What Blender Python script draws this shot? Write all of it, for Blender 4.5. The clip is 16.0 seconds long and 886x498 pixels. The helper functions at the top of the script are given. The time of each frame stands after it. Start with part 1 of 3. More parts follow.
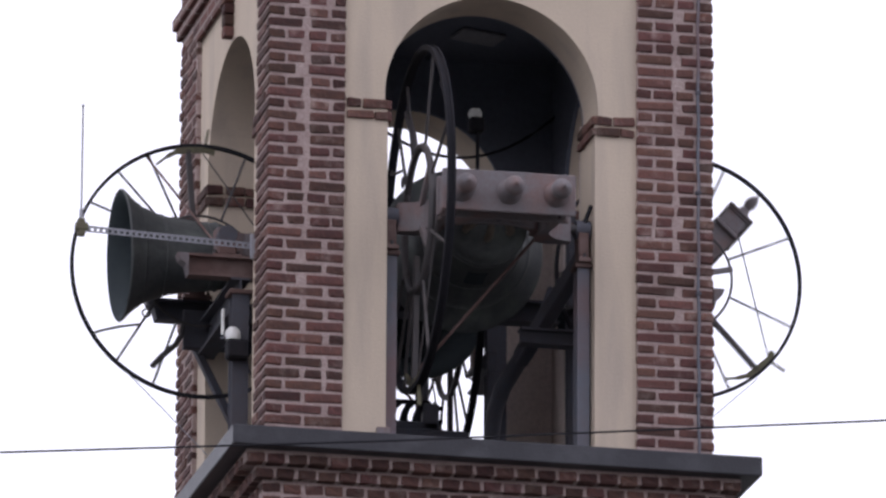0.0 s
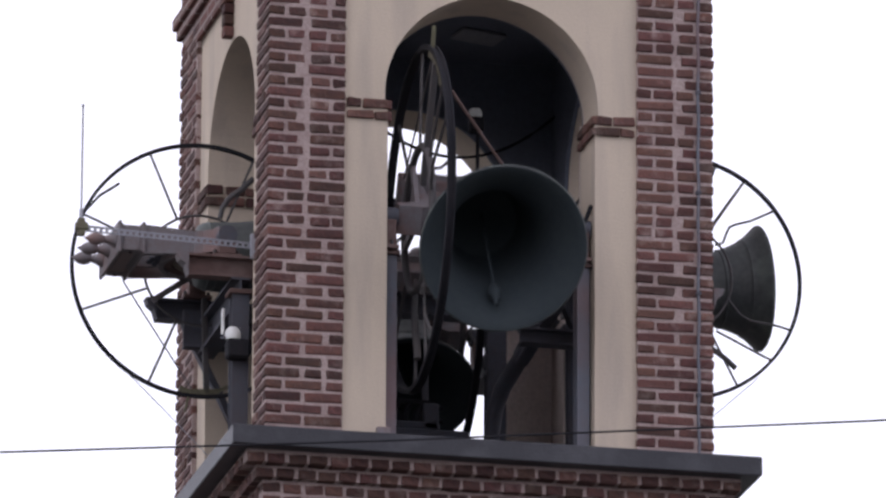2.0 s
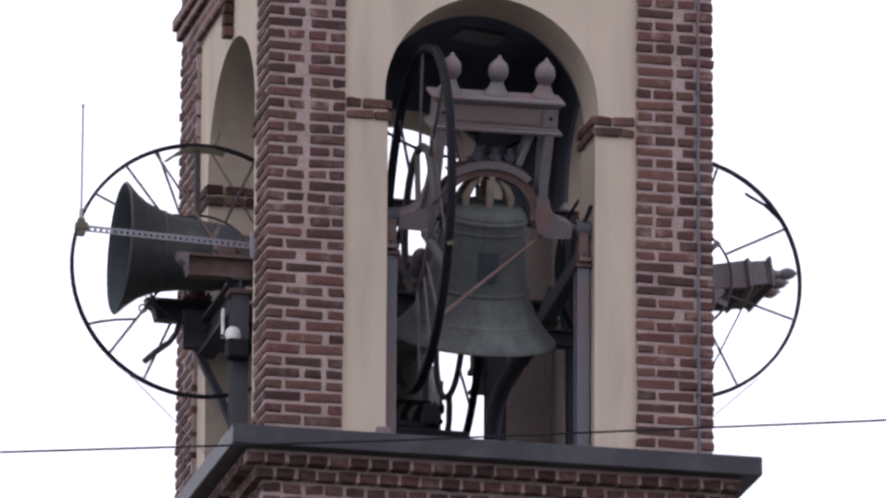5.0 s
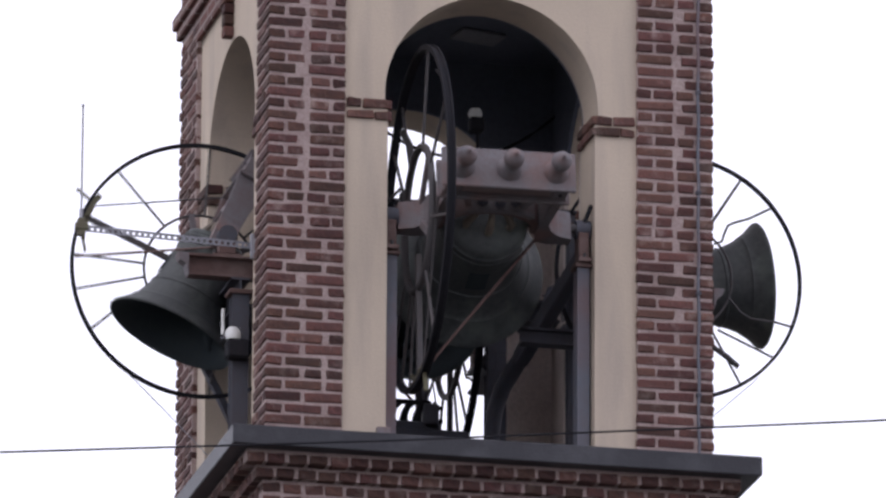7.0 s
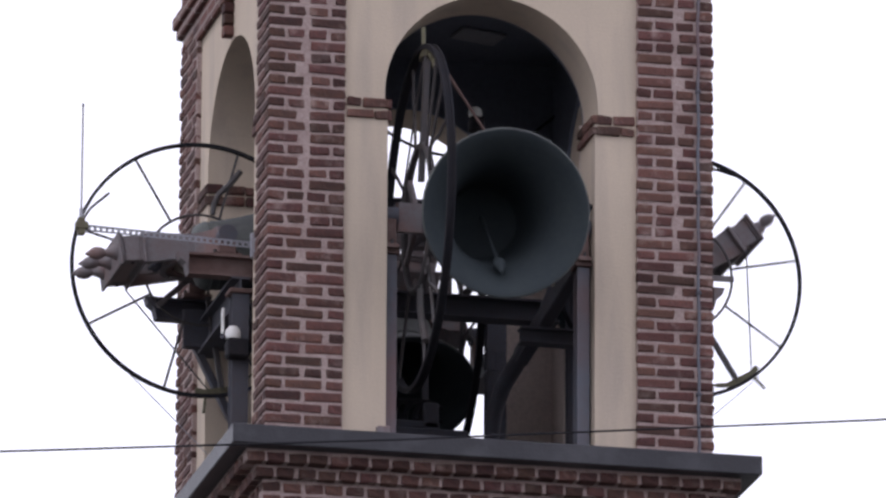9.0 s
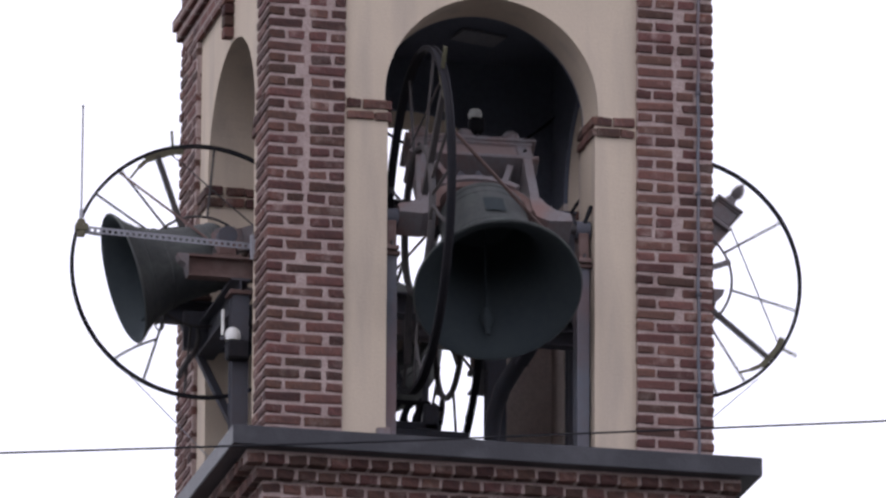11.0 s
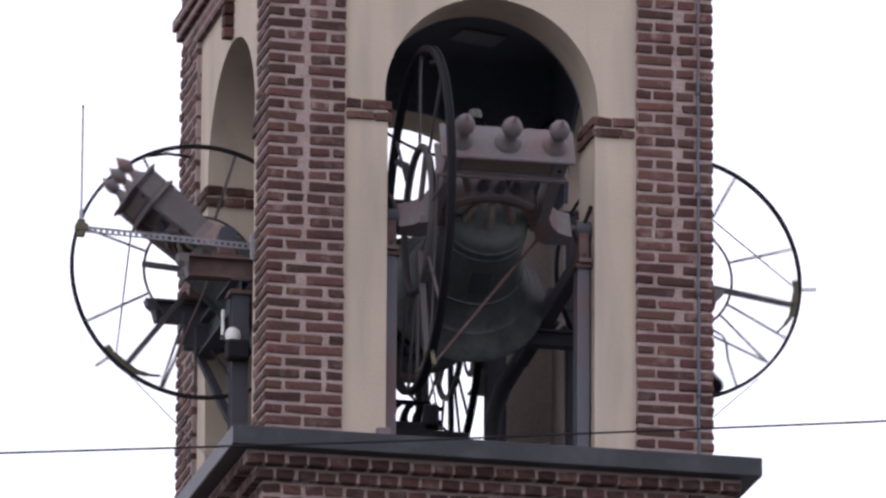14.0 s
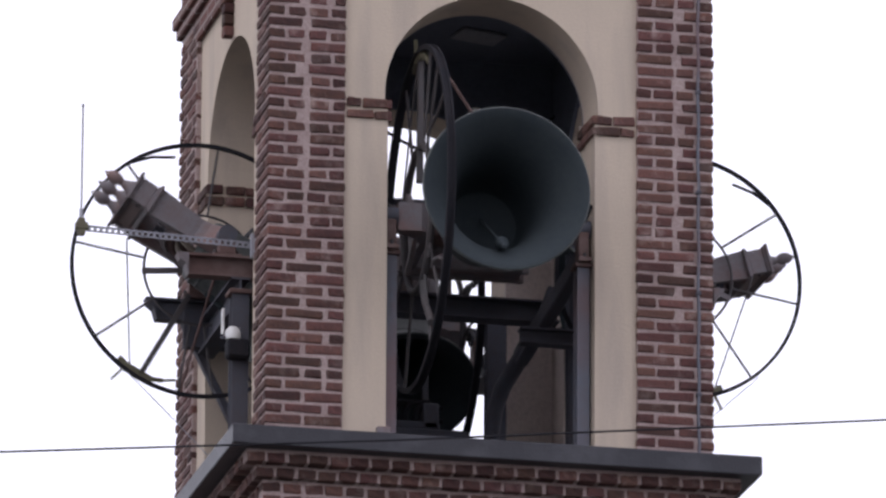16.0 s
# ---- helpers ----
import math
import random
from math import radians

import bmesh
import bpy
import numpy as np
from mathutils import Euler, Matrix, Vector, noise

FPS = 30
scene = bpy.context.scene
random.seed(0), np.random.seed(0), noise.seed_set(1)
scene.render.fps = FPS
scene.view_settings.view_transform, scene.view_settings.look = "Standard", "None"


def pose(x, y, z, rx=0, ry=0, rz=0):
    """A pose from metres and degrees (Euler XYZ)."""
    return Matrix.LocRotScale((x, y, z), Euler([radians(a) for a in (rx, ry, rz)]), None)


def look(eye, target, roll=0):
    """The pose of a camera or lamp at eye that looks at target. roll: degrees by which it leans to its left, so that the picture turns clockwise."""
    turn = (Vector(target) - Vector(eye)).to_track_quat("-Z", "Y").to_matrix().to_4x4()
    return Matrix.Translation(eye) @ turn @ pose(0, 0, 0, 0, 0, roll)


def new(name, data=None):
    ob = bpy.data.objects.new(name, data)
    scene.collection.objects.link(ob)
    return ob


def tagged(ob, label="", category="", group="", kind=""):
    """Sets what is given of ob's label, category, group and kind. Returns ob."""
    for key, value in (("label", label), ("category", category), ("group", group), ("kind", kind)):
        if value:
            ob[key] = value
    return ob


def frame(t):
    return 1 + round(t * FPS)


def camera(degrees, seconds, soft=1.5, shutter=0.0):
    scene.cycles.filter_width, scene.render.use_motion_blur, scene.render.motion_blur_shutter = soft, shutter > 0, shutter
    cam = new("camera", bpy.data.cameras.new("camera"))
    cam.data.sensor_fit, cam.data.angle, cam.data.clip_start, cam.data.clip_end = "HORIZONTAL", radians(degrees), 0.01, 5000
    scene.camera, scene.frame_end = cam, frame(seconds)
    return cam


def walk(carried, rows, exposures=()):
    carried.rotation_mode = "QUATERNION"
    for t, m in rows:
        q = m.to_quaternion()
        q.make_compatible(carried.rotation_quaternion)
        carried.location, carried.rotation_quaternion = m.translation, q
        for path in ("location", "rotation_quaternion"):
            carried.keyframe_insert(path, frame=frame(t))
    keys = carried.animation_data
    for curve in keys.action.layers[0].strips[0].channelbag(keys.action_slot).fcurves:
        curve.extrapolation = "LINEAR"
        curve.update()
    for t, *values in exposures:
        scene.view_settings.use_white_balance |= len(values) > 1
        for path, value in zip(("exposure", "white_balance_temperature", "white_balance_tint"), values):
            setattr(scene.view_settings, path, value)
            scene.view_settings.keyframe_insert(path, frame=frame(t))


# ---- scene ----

W, D = 3.04, 3.095          # tower width and depth at the belfry
MX, MY = W / 2, D / 2

# camera: stands in the street below, looking up with a long lens
EYE = (-11.3364, -56.1226, -15.3811)
AIM = (0.20917647, 0.93709445, 0.27946234)


def view(dz):
    return look(EYE, [e + 60 * a for e, a in zip(EYE, AIM)][:2] + [EYE[2] + 60 * AIM[2] + dz], 0.335)


cam = camera(5.6077, 16.0, soft=2.6, shutter=0.4)
walk(cam, [(0.0, view(0.0015)), (0.3, view(0)), (8.1, view(0)), (8.6, view(-0.005)), (9.2, view(-0.005)), (11.3, view(0.006)),
           (14.5, view(0.006)), (15.0, view(0)), (16.0, view(-0.002))])

# overcast daylight
world = bpy.data.worlds.new("overcast_sky")
world.use_nodes = True
scene.world = world
wn, wl = world.node_tree.nodes, world.node_tree.links
sky = wn.new("ShaderNodeTexSky")
sky.sky_type, sky.sun_disc, sky.sun_elevation, sky.sun_rotation = "NISHITA", False, radians(50), radians(-125)
veil = wn.new("ShaderNodeMix")
veil.data_type = "RGBA"
veil.inputs["Factor"].default_value = 0.97
veil.inputs["B"].default_value = (1.005, 0.97, 1.105, 1)
wl.new(sky.outputs["Color"], veil.inputs["A"])
wl.new(veil.outputs["Result"], wn["Background"].inputs["Color"])
wn["Background"].inputs["Strength"].default_value = 1.15
sun_data = bpy.data.lights.new("sun", "SUN")
sun_data.energy, sun_data.angle, sun_data.color = 0.3, radians(40), (1.0, 0.96, 0.9)
sun = new("sun", sun_data)
sun.matrix_world = look((-8, -5, 12), (0, 0, 0))


# ---- materials ----
def material(name, base, rough=0.8, metal=0.0, tint=None, amount=0.3, fine=60.0, coarse=3.0, bump=0.3, per_object=0.0, per_island=0.0,
             stain=None, stain_amount=0.0, stain_stretch=(1, 1, 1), smear=None):
    m = bpy.data.materials.new(name)
    m.use_nodes = True
    n, l = m.node_tree.nodes, m.node_tree.links
    b = n["Principled BSDF"]
    b.inputs["Roughness"].default_value, b.inputs["Metallic"].default_value = rough, metal
    co = n.new("ShaderNodeTexCoord")

    def grain(scale, detail, stretch=(1, 1, 1)):
        mp = n.new("ShaderNodeMapping")
        mp.inputs["Scale"].default_value = stretch
        tx = n.new("ShaderNodeTexNoise")
        tx.inputs["Scale"].default_value, tx.inputs["Detail"].default_value = scale, detail
        l.new(co.outputs["Object"], mp.inputs["Vector"])
        l.new(mp.outputs["Vector"], tx.inputs["Vector"])
        return tx.outputs["Fac"]

    def ramp(fac, lo, hi):
        r = n.new("ShaderNodeMapRange")
        r.inputs["From Min"].default_value, r.inputs["From Max"].default_value = lo, hi
        l.new(fac, r.inputs["Value"])
        return r.outputs["Result"]

    def mix(fac, a, c, mode="MIX"):
        x = n.new("ShaderNodeMix")
        x.data_type, x.blend_type = "RGBA", mode
        for socket, value in (("Factor", fac), ("A", a), ("B", c)):
            if isinstance(value, bpy.types.NodeSocket):
                l.new(value, x.inputs[socket])
            else:
                x.inputs[socket].default_value = value if socket == "Factor" else (*value, 1)
        return x.outputs["Result"]

    second = tint or tuple(v * 0.6 for v in base)
    g1, g2 = grain(fine, 5), grain(coarse, 4)
    colour = mix(ramp(g2, 0.35, 0.7), base, tuple(v * (1 - amount) + t * amount for v, t in zip(base, second)))
    half = n.new("ShaderNodeMath")
    half.operation = "MULTIPLY"
    half.inputs[1].default_value = amount
    l.new(ramp(g1, 0.4, 0.7), half.inputs[0])
    colour = mix(half.outputs[0], colour, second)
    if stain:
        st = n.new("ShaderNodeMath")
        st.operation = "MULTIPLY"
        st.inputs[1].default_value = stain_amount
        l.new(ramp(grain(1.0, 6, stain_stretch), 0.5, 0.68), st.inputs[0])
        colour = mix(st.outputs[0], colour, stain)
    if smear:
        # lime smears that run on from one piece to the next
        blot, much = n.new("ShaderNodeTexNoise"), n.new("ShaderNodeMath")
        blot.inputs["Scale"].default_value, blot.inputs["Detail"].default_value, blot.inputs["Roughness"].default_value = 5.5, 8, 0.68
        l.new(n.new("ShaderNodeNewGeometry").outputs["Position"], blot.inputs["Vector"])
        much.operation, much.inputs[1].default_value = "MULTIPLY", 0.75
        l.new(ramp(blot.outputs["Fac"], 0.54, 0.70), much.inputs[0])
        colour = mix(much.outputs[0], colour, smear)
    for share, node, out in ((per_object, "ShaderNodeObjectInfo", "Random"), (per_island, "ShaderNodeNewGeometry", "Random Per Island")):
        if share:
            hsv = n.new("ShaderNodeHueSaturation")
            vary = n.new("ShaderNodeMapRange")
            vary.inputs["To Min"].default_value, vary.inputs["To Max"].default_value = 1 - share, 1 + share * 0.7
            hue = n.new("ShaderNodeMapRange")
            hue.inputs["To Min"].default_value, hue.inputs["To Max"].default_value = 0.485, 0.512
            source = n.new(node).outputs[out]
            l.new(source, vary.inputs["Value"])
            scramble = n.new("ShaderNodeMath")
            scramble.operation = "PINGPONG"
            scramble.inputs[1].default_value = 0.13
            l.new(source, scramble.inputs[0])
            spread = n.new("ShaderNodeMath")
            spread.operation = "DIVIDE"
            spread.inputs[1].default_value = 0.13
            l.new(scramble.outputs[0], spread.inputs[0])
            l.new(spread.outputs[0], hue.inputs["Value"])
            l.new(vary.outputs["Result"], hsv.inputs["Value"])
            l.new(hue.outputs["Result"], hsv.inputs["Hue"])
            l.new(colour, hsv.inputs["Color"])
            colour = hsv.outputs["Color"]
    l.new(colour, b.inputs["Base Color"])
    bp = n.new("ShaderNodeBump")
    bp.inputs["Strength"].default_value, bp.inputs["Distance"].default_value = bump, 0.01
    l.new(g1, bp.inputs["Height"])
    l.new(bp.outputs["Normal"], b.inputs["Normal"])
    return m


BRICK = material("brick", (0.135, 0.056, 0.044), 0.9, tint=(0.058, 0.033, 0.032), amount=0.6, fine=45, coarse=9, bump=0.6, per_object=0.5, smear=(0.29, 0.215, 0.195))
MORTAR = material("mortar", (0.44, 0.35, 0.33), 0.95, tint=(0.22, 0.15, 0.145), amount=0.55, fine=60, coarse=4, bump=0.8)
PLASTER = material("cream_plaster", (0.56, 0.468, 0.375), 0.92, tint=(0.465, 0.39, 0.318), amount=0.35, fine=70, coarse=2.2, bump=0.25,
                   stain=(0.33, 0.28, 0.25), stain_amount=0.4, stain_stretch=(5, 5, 0.7))
INNER = material("old_sooty_plaster", (0.56, 0.475, 0.43), 0.95, tint=(0.37, 0.31, 0.285), amount=0.6, fine=40, coarse=1.6, bump=0.5)
SLATE = material("dark_stone", (0.042, 0.042, 0.050), 0.42, tint=(0.034, 0.034, 0.04), amount=0.4, fine=60, coarse=4, bump=0.3,
                 stain=(0.085, 0.085, 0.097), stain_amount=0.5, stain_stretch=(3, 3, 3))
SLATE.node_tree.nodes["Principled BSDF"].inputs["Specular IOR Level"].default_value = 0.25
BRONZE = material("green_bronze", (0.066, 0.070, 0.070), 0.62, 0.0, tint=(0.028, 0.033, 0.037), amount=0.6, fine=30, coarse=4, bump=0.2,
                  stain=(0.105, 0.124, 0.112), stain_amount=0.6, stain_stretch=(5, 5, 2.2))
GREY_IRON = material("weathered_grey_paint", (0.165, 0.157, 0.172), 0.7, 0.0, tint=(0.14, 0.10, 0.095), amount=0.5, fine=40, coarse=7, bump=0.3,
                     stain=(0.205, 0.11, 0.095), stain_amount=0.65, stain_stretch=(4, 4, 3))
RED_IRON = material("rust_red_paint", (0.132, 0.078, 0.071), 0.8, 0.0, tint=(0.09, 0.055, 0.05), amount=0.5, fine=40, coarse=6, bump=0.3,
                    stain=(0.22, 0.16, 0.15), stain_amount=0.6, stain_stretch=(4, 4, 4))
BLACK_IRON = material("black_iron", (0.014, 0.015, 0.020), 0.8, 0.0, tint=(0.026, 0.023, 0.026), amount=0.5, fine=40, coarse=6, bump=0.2)
BLACK_IRON.node_tree.nodes["Principled BSDF"].inputs["Specular IOR Level"].default_value = 0.15
STEEL = material("blue_grey_steel", (0.12, 0.132, 0.165), 0.65, 0.1, tint=(0.13, 0.105, 0.11), amount=0.35, fine=30, coarse=4, bump=0.2,
                 stain=(0.22, 0.09, 0.07), stain_amount=0.4, stain_stretch=(2, 2, 1.2))
# Dark steel made lighter and bluer: the belfry's haze is in this colour.
DARK_STEEL = material("dark_hazed_steel", (0.066, 0.072, 0.095), 0.75, 0.0, tint=(0.07, 0.058, 0.065), amount=0.5, fine=30, coarse=4, bump=0.2)
ROD = material("dull_iron_rod", (0.05, 0.049, 0.055), 0.7, 0.0, tint=(0.075, 0.055, 0.05), amount=0.4, fine=50, coarse=8, bump=0.1)
GALVANISED = material("galvanised_steel", (0.31, 0.31, 0.35), 0.55, 0.3, tint=(0.22, 0.22, 0.25), amount=0.4, fine=50, coarse=9, bump=0.1)
BONE = material("pale_crown_paint", (0.19, 0.158, 0.13), 0.75, 0.0, tint=(0.10, 0.075, 0.06), amount=0.5, fine=50, coarse=9, bump=0.2)
WHITE = material("white_plastic", (0.75, 0.75, 0.75), 0.4, 0.0, tint=(0.6, 0.6, 0.58), amount=0.3, fine=40, coarse=6, bump=0.05)
YELLOW_BAR = material("olive_paint", (0.13, 0.125, 0.075), 0.7, 0.1, tint=(0.08, 0.06, 0.045), amount=0.5, fine=40, coarse=8, bump=0.2)
TIMBER = material("grey_board", (0.24, 0.245, 0.27), 0.85, 0.0, tint=(0.15, 0.15, 0.165), amount=0.4, fine=30, coarse=5, bump=0.3)
GROUND = material("street_ground", (0.075, 0.073, 0.072), 0.9, tint=(0.05, 0.055, 0.04), amount=0.6, fine=3, coarse=0.05, bump=0.3)
# Plaster of the upper belfry, with its shade put into the colour.
CEILING = material("shaded_grey_plaster", (0.125, 0.138, 0.18), 0.95, tint=(0.09, 0.10, 0.13), amount=0.6, fine=30, coarse=1.8, bump=0.5)
# Tarnish and the hollow's shade in one dark colour; also on relief and clapper.
DARK_BRONZE = material("dark_bronze", (0.034, 0.043, 0.050), 0.9, 0.0, tint=(0.045, 0.054, 0.058), amount=0.5, fine=24, coarse=5, bump=0.2)
DARK_BRONZE.node_tree.nodes["Principled BSDF"].inputs["Specular IOR Level"].default_value = 0.15
FADED_ROSE = material("faded_rose_paint", (0.19, 0.145, 0.145), 0.75, 0.0, tint=(0.17, 0.12, 0.11), amount=0.5, fine=40, coarse=7, bump=0.2)
TILE = material("clay_roof", (0.26, 0.12, 0.085), 0.9, tint=(0.16, 0.09, 0.07), amount=0.5, fine=20, coarse=3, bump=0.4)


def brickwork_material():
    m = bpy.data.materials.new("far_brickwork")
    m.use_nodes = True
    n, l = m.node_tree.nodes, m.node_tree.links
    co, sep, add, comb = n.new("ShaderNodeTexCoord"), n.new("ShaderNodeSeparateXYZ"), n.new("ShaderNodeMath"), n.new("ShaderNodeCombineXYZ")
    tx, noise_tex, mixer = n.new("ShaderNodeTexBrick"), n.new("ShaderNodeTexNoise"), n.new("ShaderNodeMix")
    l.new(co.outputs["Object"], sep.inputs[0])
    l.new(sep.outputs["X"], add.inputs[0])
    l.new(sep.outputs["Y"], add.inputs[1])
    l.new(add.outputs[0], comb.inputs["X"])
    l.new(sep.outputs["Z"], comb.inputs["Y"])
    l.new(comb.outputs[0], tx.inputs["Vector"])
    tx.inputs["Scale"].default_value = 1.0
    tx.inputs["Brick Width"].default_value, tx.inputs["Row Height"].default_value, tx.inputs["Mortar Size"].default_value = 0.27, 0.0804, 0.012
    tx.inputs["Color1"].default_value, tx.inputs["Color2"].default_value = (0.21, 0.085, 0.07, 1), (0.12, 0.058, 0.052, 1)
    tx.inputs["Mortar"].default_value = (0.36, 0.28, 0.26, 1)
    noise_tex.inputs["Scale"].default_value = 1.5
    mixer.data_type, mixer.blend_type = "RGBA", "MULTIPLY"
    mixer.inputs["Factor"].default_value = 0.5
    l.new(tx.outputs["Color"], mixer.inputs["A"])
    l.new(noise_tex.outputs["Fac"], mixer.inputs["B"])
    l.new(mixer.outputs["Result"], n["Principled BSDF"].inputs["Base Color"])
    n["Principled BSDF"].inputs["Roughness"].default_value = 0.92
    return m


FAR_BRICK = brickwork_material()


# ---- mesh helpers ----
def box(bm, x0, x1, y0, y1, z0, z1, bevel=0.0):
    made = bmesh.ops.create_cube(bm, size=1)["verts"]
    for v in made:
        v.co = ((x0 + x1) / 2 + v.co.x * (x1 - x0), (y0 + y1) / 2 + v.co.y * (y1 - y0), (z0 + z1) / 2 + v.co.z * (z1 - z0))
    if bevel:
        edges = {e for v in made for e in v.link_edges}
        bmesh.ops.bevel(bm, geom=list(edges), offset=bevel, segments=1, affect="EDGES", profile=0.5)


def bar(bm, a, b, wide, deep, up=(0, 0, 1), bevel=0.0):
    """A rectangular bar from a to b."""
    a, b = Vector(a), Vector(b)
    d = (b - a).normalized()
    side = d.cross(Vector(up))
    if side.length < 1e-4:
        side = d.cross(Vector((1, 0, 0)))
    side.normalize()
    top = side.cross(d)
    rings = [[bm.verts.new(p + side * s * wide / 2 + top * t * deep / 2) for s, t in ((-1, -1), (1, -1), (1, 1), (-1, 1))] for p in (a, b)]
    faces = [bm.faces.new(rings[0][::-1]), bm.faces.new(rings[1])]
    for i in range(4):
        faces.append(bm.faces.new((rings[0][i], rings[0][(i + 1) % 4], rings[1][(i + 1) % 4], rings[1][i])))
    if bevel:
        bmesh.ops.bevel(bm, geom=list({e for f in faces for e in f.edges}), offset=bevel, segments=1, affect="EDGES", profile=0.5)


def tube(bm, points, r, sides=8, closed=False):
    """A round rod along points; r may be one radius or one for each point."""
    pts = [Vector(p) for p in points]
    n = len(pts)
    rings = []
    for i, p in enumerate(pts):
        d = (pts[(i + 1) % n] - pts[i - 1]) if closed else (pts[min(i + 1, n - 1)] - pts[max(i - 1, 0)])
        d.normalize()
        ref = Vector((1, 0, 0)) if abs(d.x) < 0.8 else Vector((0, 0, 1))
        u = d.cross(ref).normalized()
        v = d.cross(u)
        rr = r[i] if isinstance(r, (list, tuple)) else r
        rings.append([bm.verts.new(p + u * math.cos(k * math.tau / sides) * rr + v * math.sin(k * math.tau / sides) * rr) for k in range(sides)])
    for i in range(n if closed else n - 1):
        a, b = rings[i], rings[(i + 1) % n]
        for k in range(sides):
            bm.faces.new((a[k], a[(k + 1) % sides], b[(k + 1) % sides], b[k]))
    if not closed:
        bm.faces.new(rings[0][::-1])
        bm.faces.new(rings[-1])


def lathe(bm, profile, sides=48, centre=(0, 0, 0)):
    """Turns (radius, z) pairs about the upright axis through centre."""
    cx, cy, cz = centre
    rings = []
    for r, z in profile:
        if r < 1e-6:
            rings.append([bm.verts.new((cx, cy, cz + z))])
        else:
            rings.append([bm.verts.new((cx + r * math.cos(k * math.tau / sides), cy + r * math.sin(k * math.tau / sides), cz + z)) for k in range(sides)])
    for a, b in zip(rings, rings[1:]):
        for k in range(sides):
            j = (k + 1) % sides
            quad = [a[k % len(a)], a[j % len(a)], b[j % len(b)], b[k % len(b)]]
            face = list(dict.fromkeys(quad))
            if len(face) > 2:
                bm.faces.new(face)


def mesh_of(name, bm, mat, smooth=False):
    bmesh.ops.recalc_face_normals(bm, faces=bm.faces)
    me = bpy.data.meshes.new(name)
    bm.to_mesh(me)
    bm.free()
    me.materials.append(mat)
    if smooth:
        me.shade_smooth()
        me.set_sharp_from_angle(angle=radians(40))
    return me


def part(name, bm, mat, parent=None, label="", smooth=False):
    ob = new(name, mesh_of(name, bm, mat, smooth))
    if parent:
        ob.parent = parent
    return tagged(ob, label)


def simple(name, mat, parent, shape, label="", smooth=False):
    bm = bmesh.new()
    shape(bm)
    return part(name, bm, mat, parent, label, smooth)


# ---- tower ----
COURSE, BH = 0.0804, 0.0585
TOP = 3.66
SPRING = 2.42
RECESS, THICK = 0.04, 0.42
# along each wall: pier width, opening's edges, wall's length
SPAN = {"south": (0.523, 0.82, 2.235, W), "north": (0.523, 0.82, 2.235, W), "west": (0.42, D - 2.255, D - 0.64, D), "east": (0.42, 0.64, 2.255, D)}
RISE = {"south": 0.722, "north": 0.7075, "west": 0.735, "east": 0.735}
ARCH_OUT = {"south": 0.02, "north": 0.0, "west": 0.0, "east": 0.0}   # the arch springs a little wider than the jambs


def plaster_wall(name, side, m, label):
    """A belfry wall with a round-arched opening down to the sill, between two corner piers; local x along it, y inwards."""
    SET, OP0, OP1, width = SPAN[side]
    bm = bmesh.new()
    c, r = (OP0 + OP1) / 2, (OP1 - OP0) / 2
    r += ARCH_OUT[side]
    outline = [(SET - 0.05, 0.0), (OP0, 0.0), (OP0, 2.33), (c - r, 2.33), (c - r, SPRING)]
    outline += [(c - r * math.cos(a), SPRING + RISE[side] * math.sin(a)) for a in np.linspace(0, math.pi, 41)[1:-1]]
    outline += [(c + r, SPRING), (c + r, 2.33), (OP1, 2.33), (OP1, 0.0), (width - SET + 0.05, 0.0), (width - SET + 0.05, TOP), (SET - 0.05, TOP)]
    front, back = [[bm.verts.new((x, y, z)) for x, z in outline] for y in (RECESS, RECESS + THICK)]
    n = len(outline)
    bm.faces.new(front)
    bm.faces.new(back[::-1])
    for i in range(n):
        bm.faces.new((front[i], front[(i + 1) % n], back[(i + 1) % n], back[i]))
    ob = part(name, bm, PLASTER)
    ob.matrix_world = m
    return tagged(ob, label, "wall", "", "structure")


def lining(name, side, m):
    """Dark brown plaster on the inner face of the belfry wall, with the same opening; its head is darkened for shade.
    """
    SET, OP0, OP1, width = SPAN[side]
    bm = bmesh.new()
    c, r = (OP0 + OP1) / 2, (OP1 - OP0) / 2
    y0, y1 = RECESS + THICK, RECESS + THICK + 0.03
    for x0, x1 in ((SET - 0.05, OP0), (OP1, width - SET + 0.05)):
        box(bm, x0, x1, y0, y1, 0, SPRING)
    ob = part(name, bm, INNER)
    ob.matrix_world = m
    tagged(ob, "grey-brown old plaster lining inside the belfry", "wall", "", "structure")
    # Wall above SPRING gets the darkened colour, painted where less light reaches.
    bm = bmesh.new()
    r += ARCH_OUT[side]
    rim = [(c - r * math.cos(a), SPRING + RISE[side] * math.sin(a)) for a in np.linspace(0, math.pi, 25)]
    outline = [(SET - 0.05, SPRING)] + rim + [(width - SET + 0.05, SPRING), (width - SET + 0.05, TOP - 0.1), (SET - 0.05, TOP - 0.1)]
    near, far = [[bm.verts.new((x, y, z)) for x, z in outline] for y in (y0 + 0.002, y1)]
    bm.faces.new(near)
    bm.faces.new(far[::-1])
    for i in range(len(outline)):
        k = (i + 1) % len(outline)
        bm.faces.new((near[i], near[k], far[k], far[i]))
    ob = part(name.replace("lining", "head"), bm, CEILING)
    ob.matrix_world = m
    return tagged(ob, "dark wall head inside the belfry, shade in its colour", "wall", "", "structure")


SIDES = {"south": pose(0, 0, 0), "west": pose(0, D, 0, 0, 0, -90), "north": pose(W, D, 0, 0, 0, 180), "east": pose(W, 0, 0, 0, 0, 90)}
walls = {}
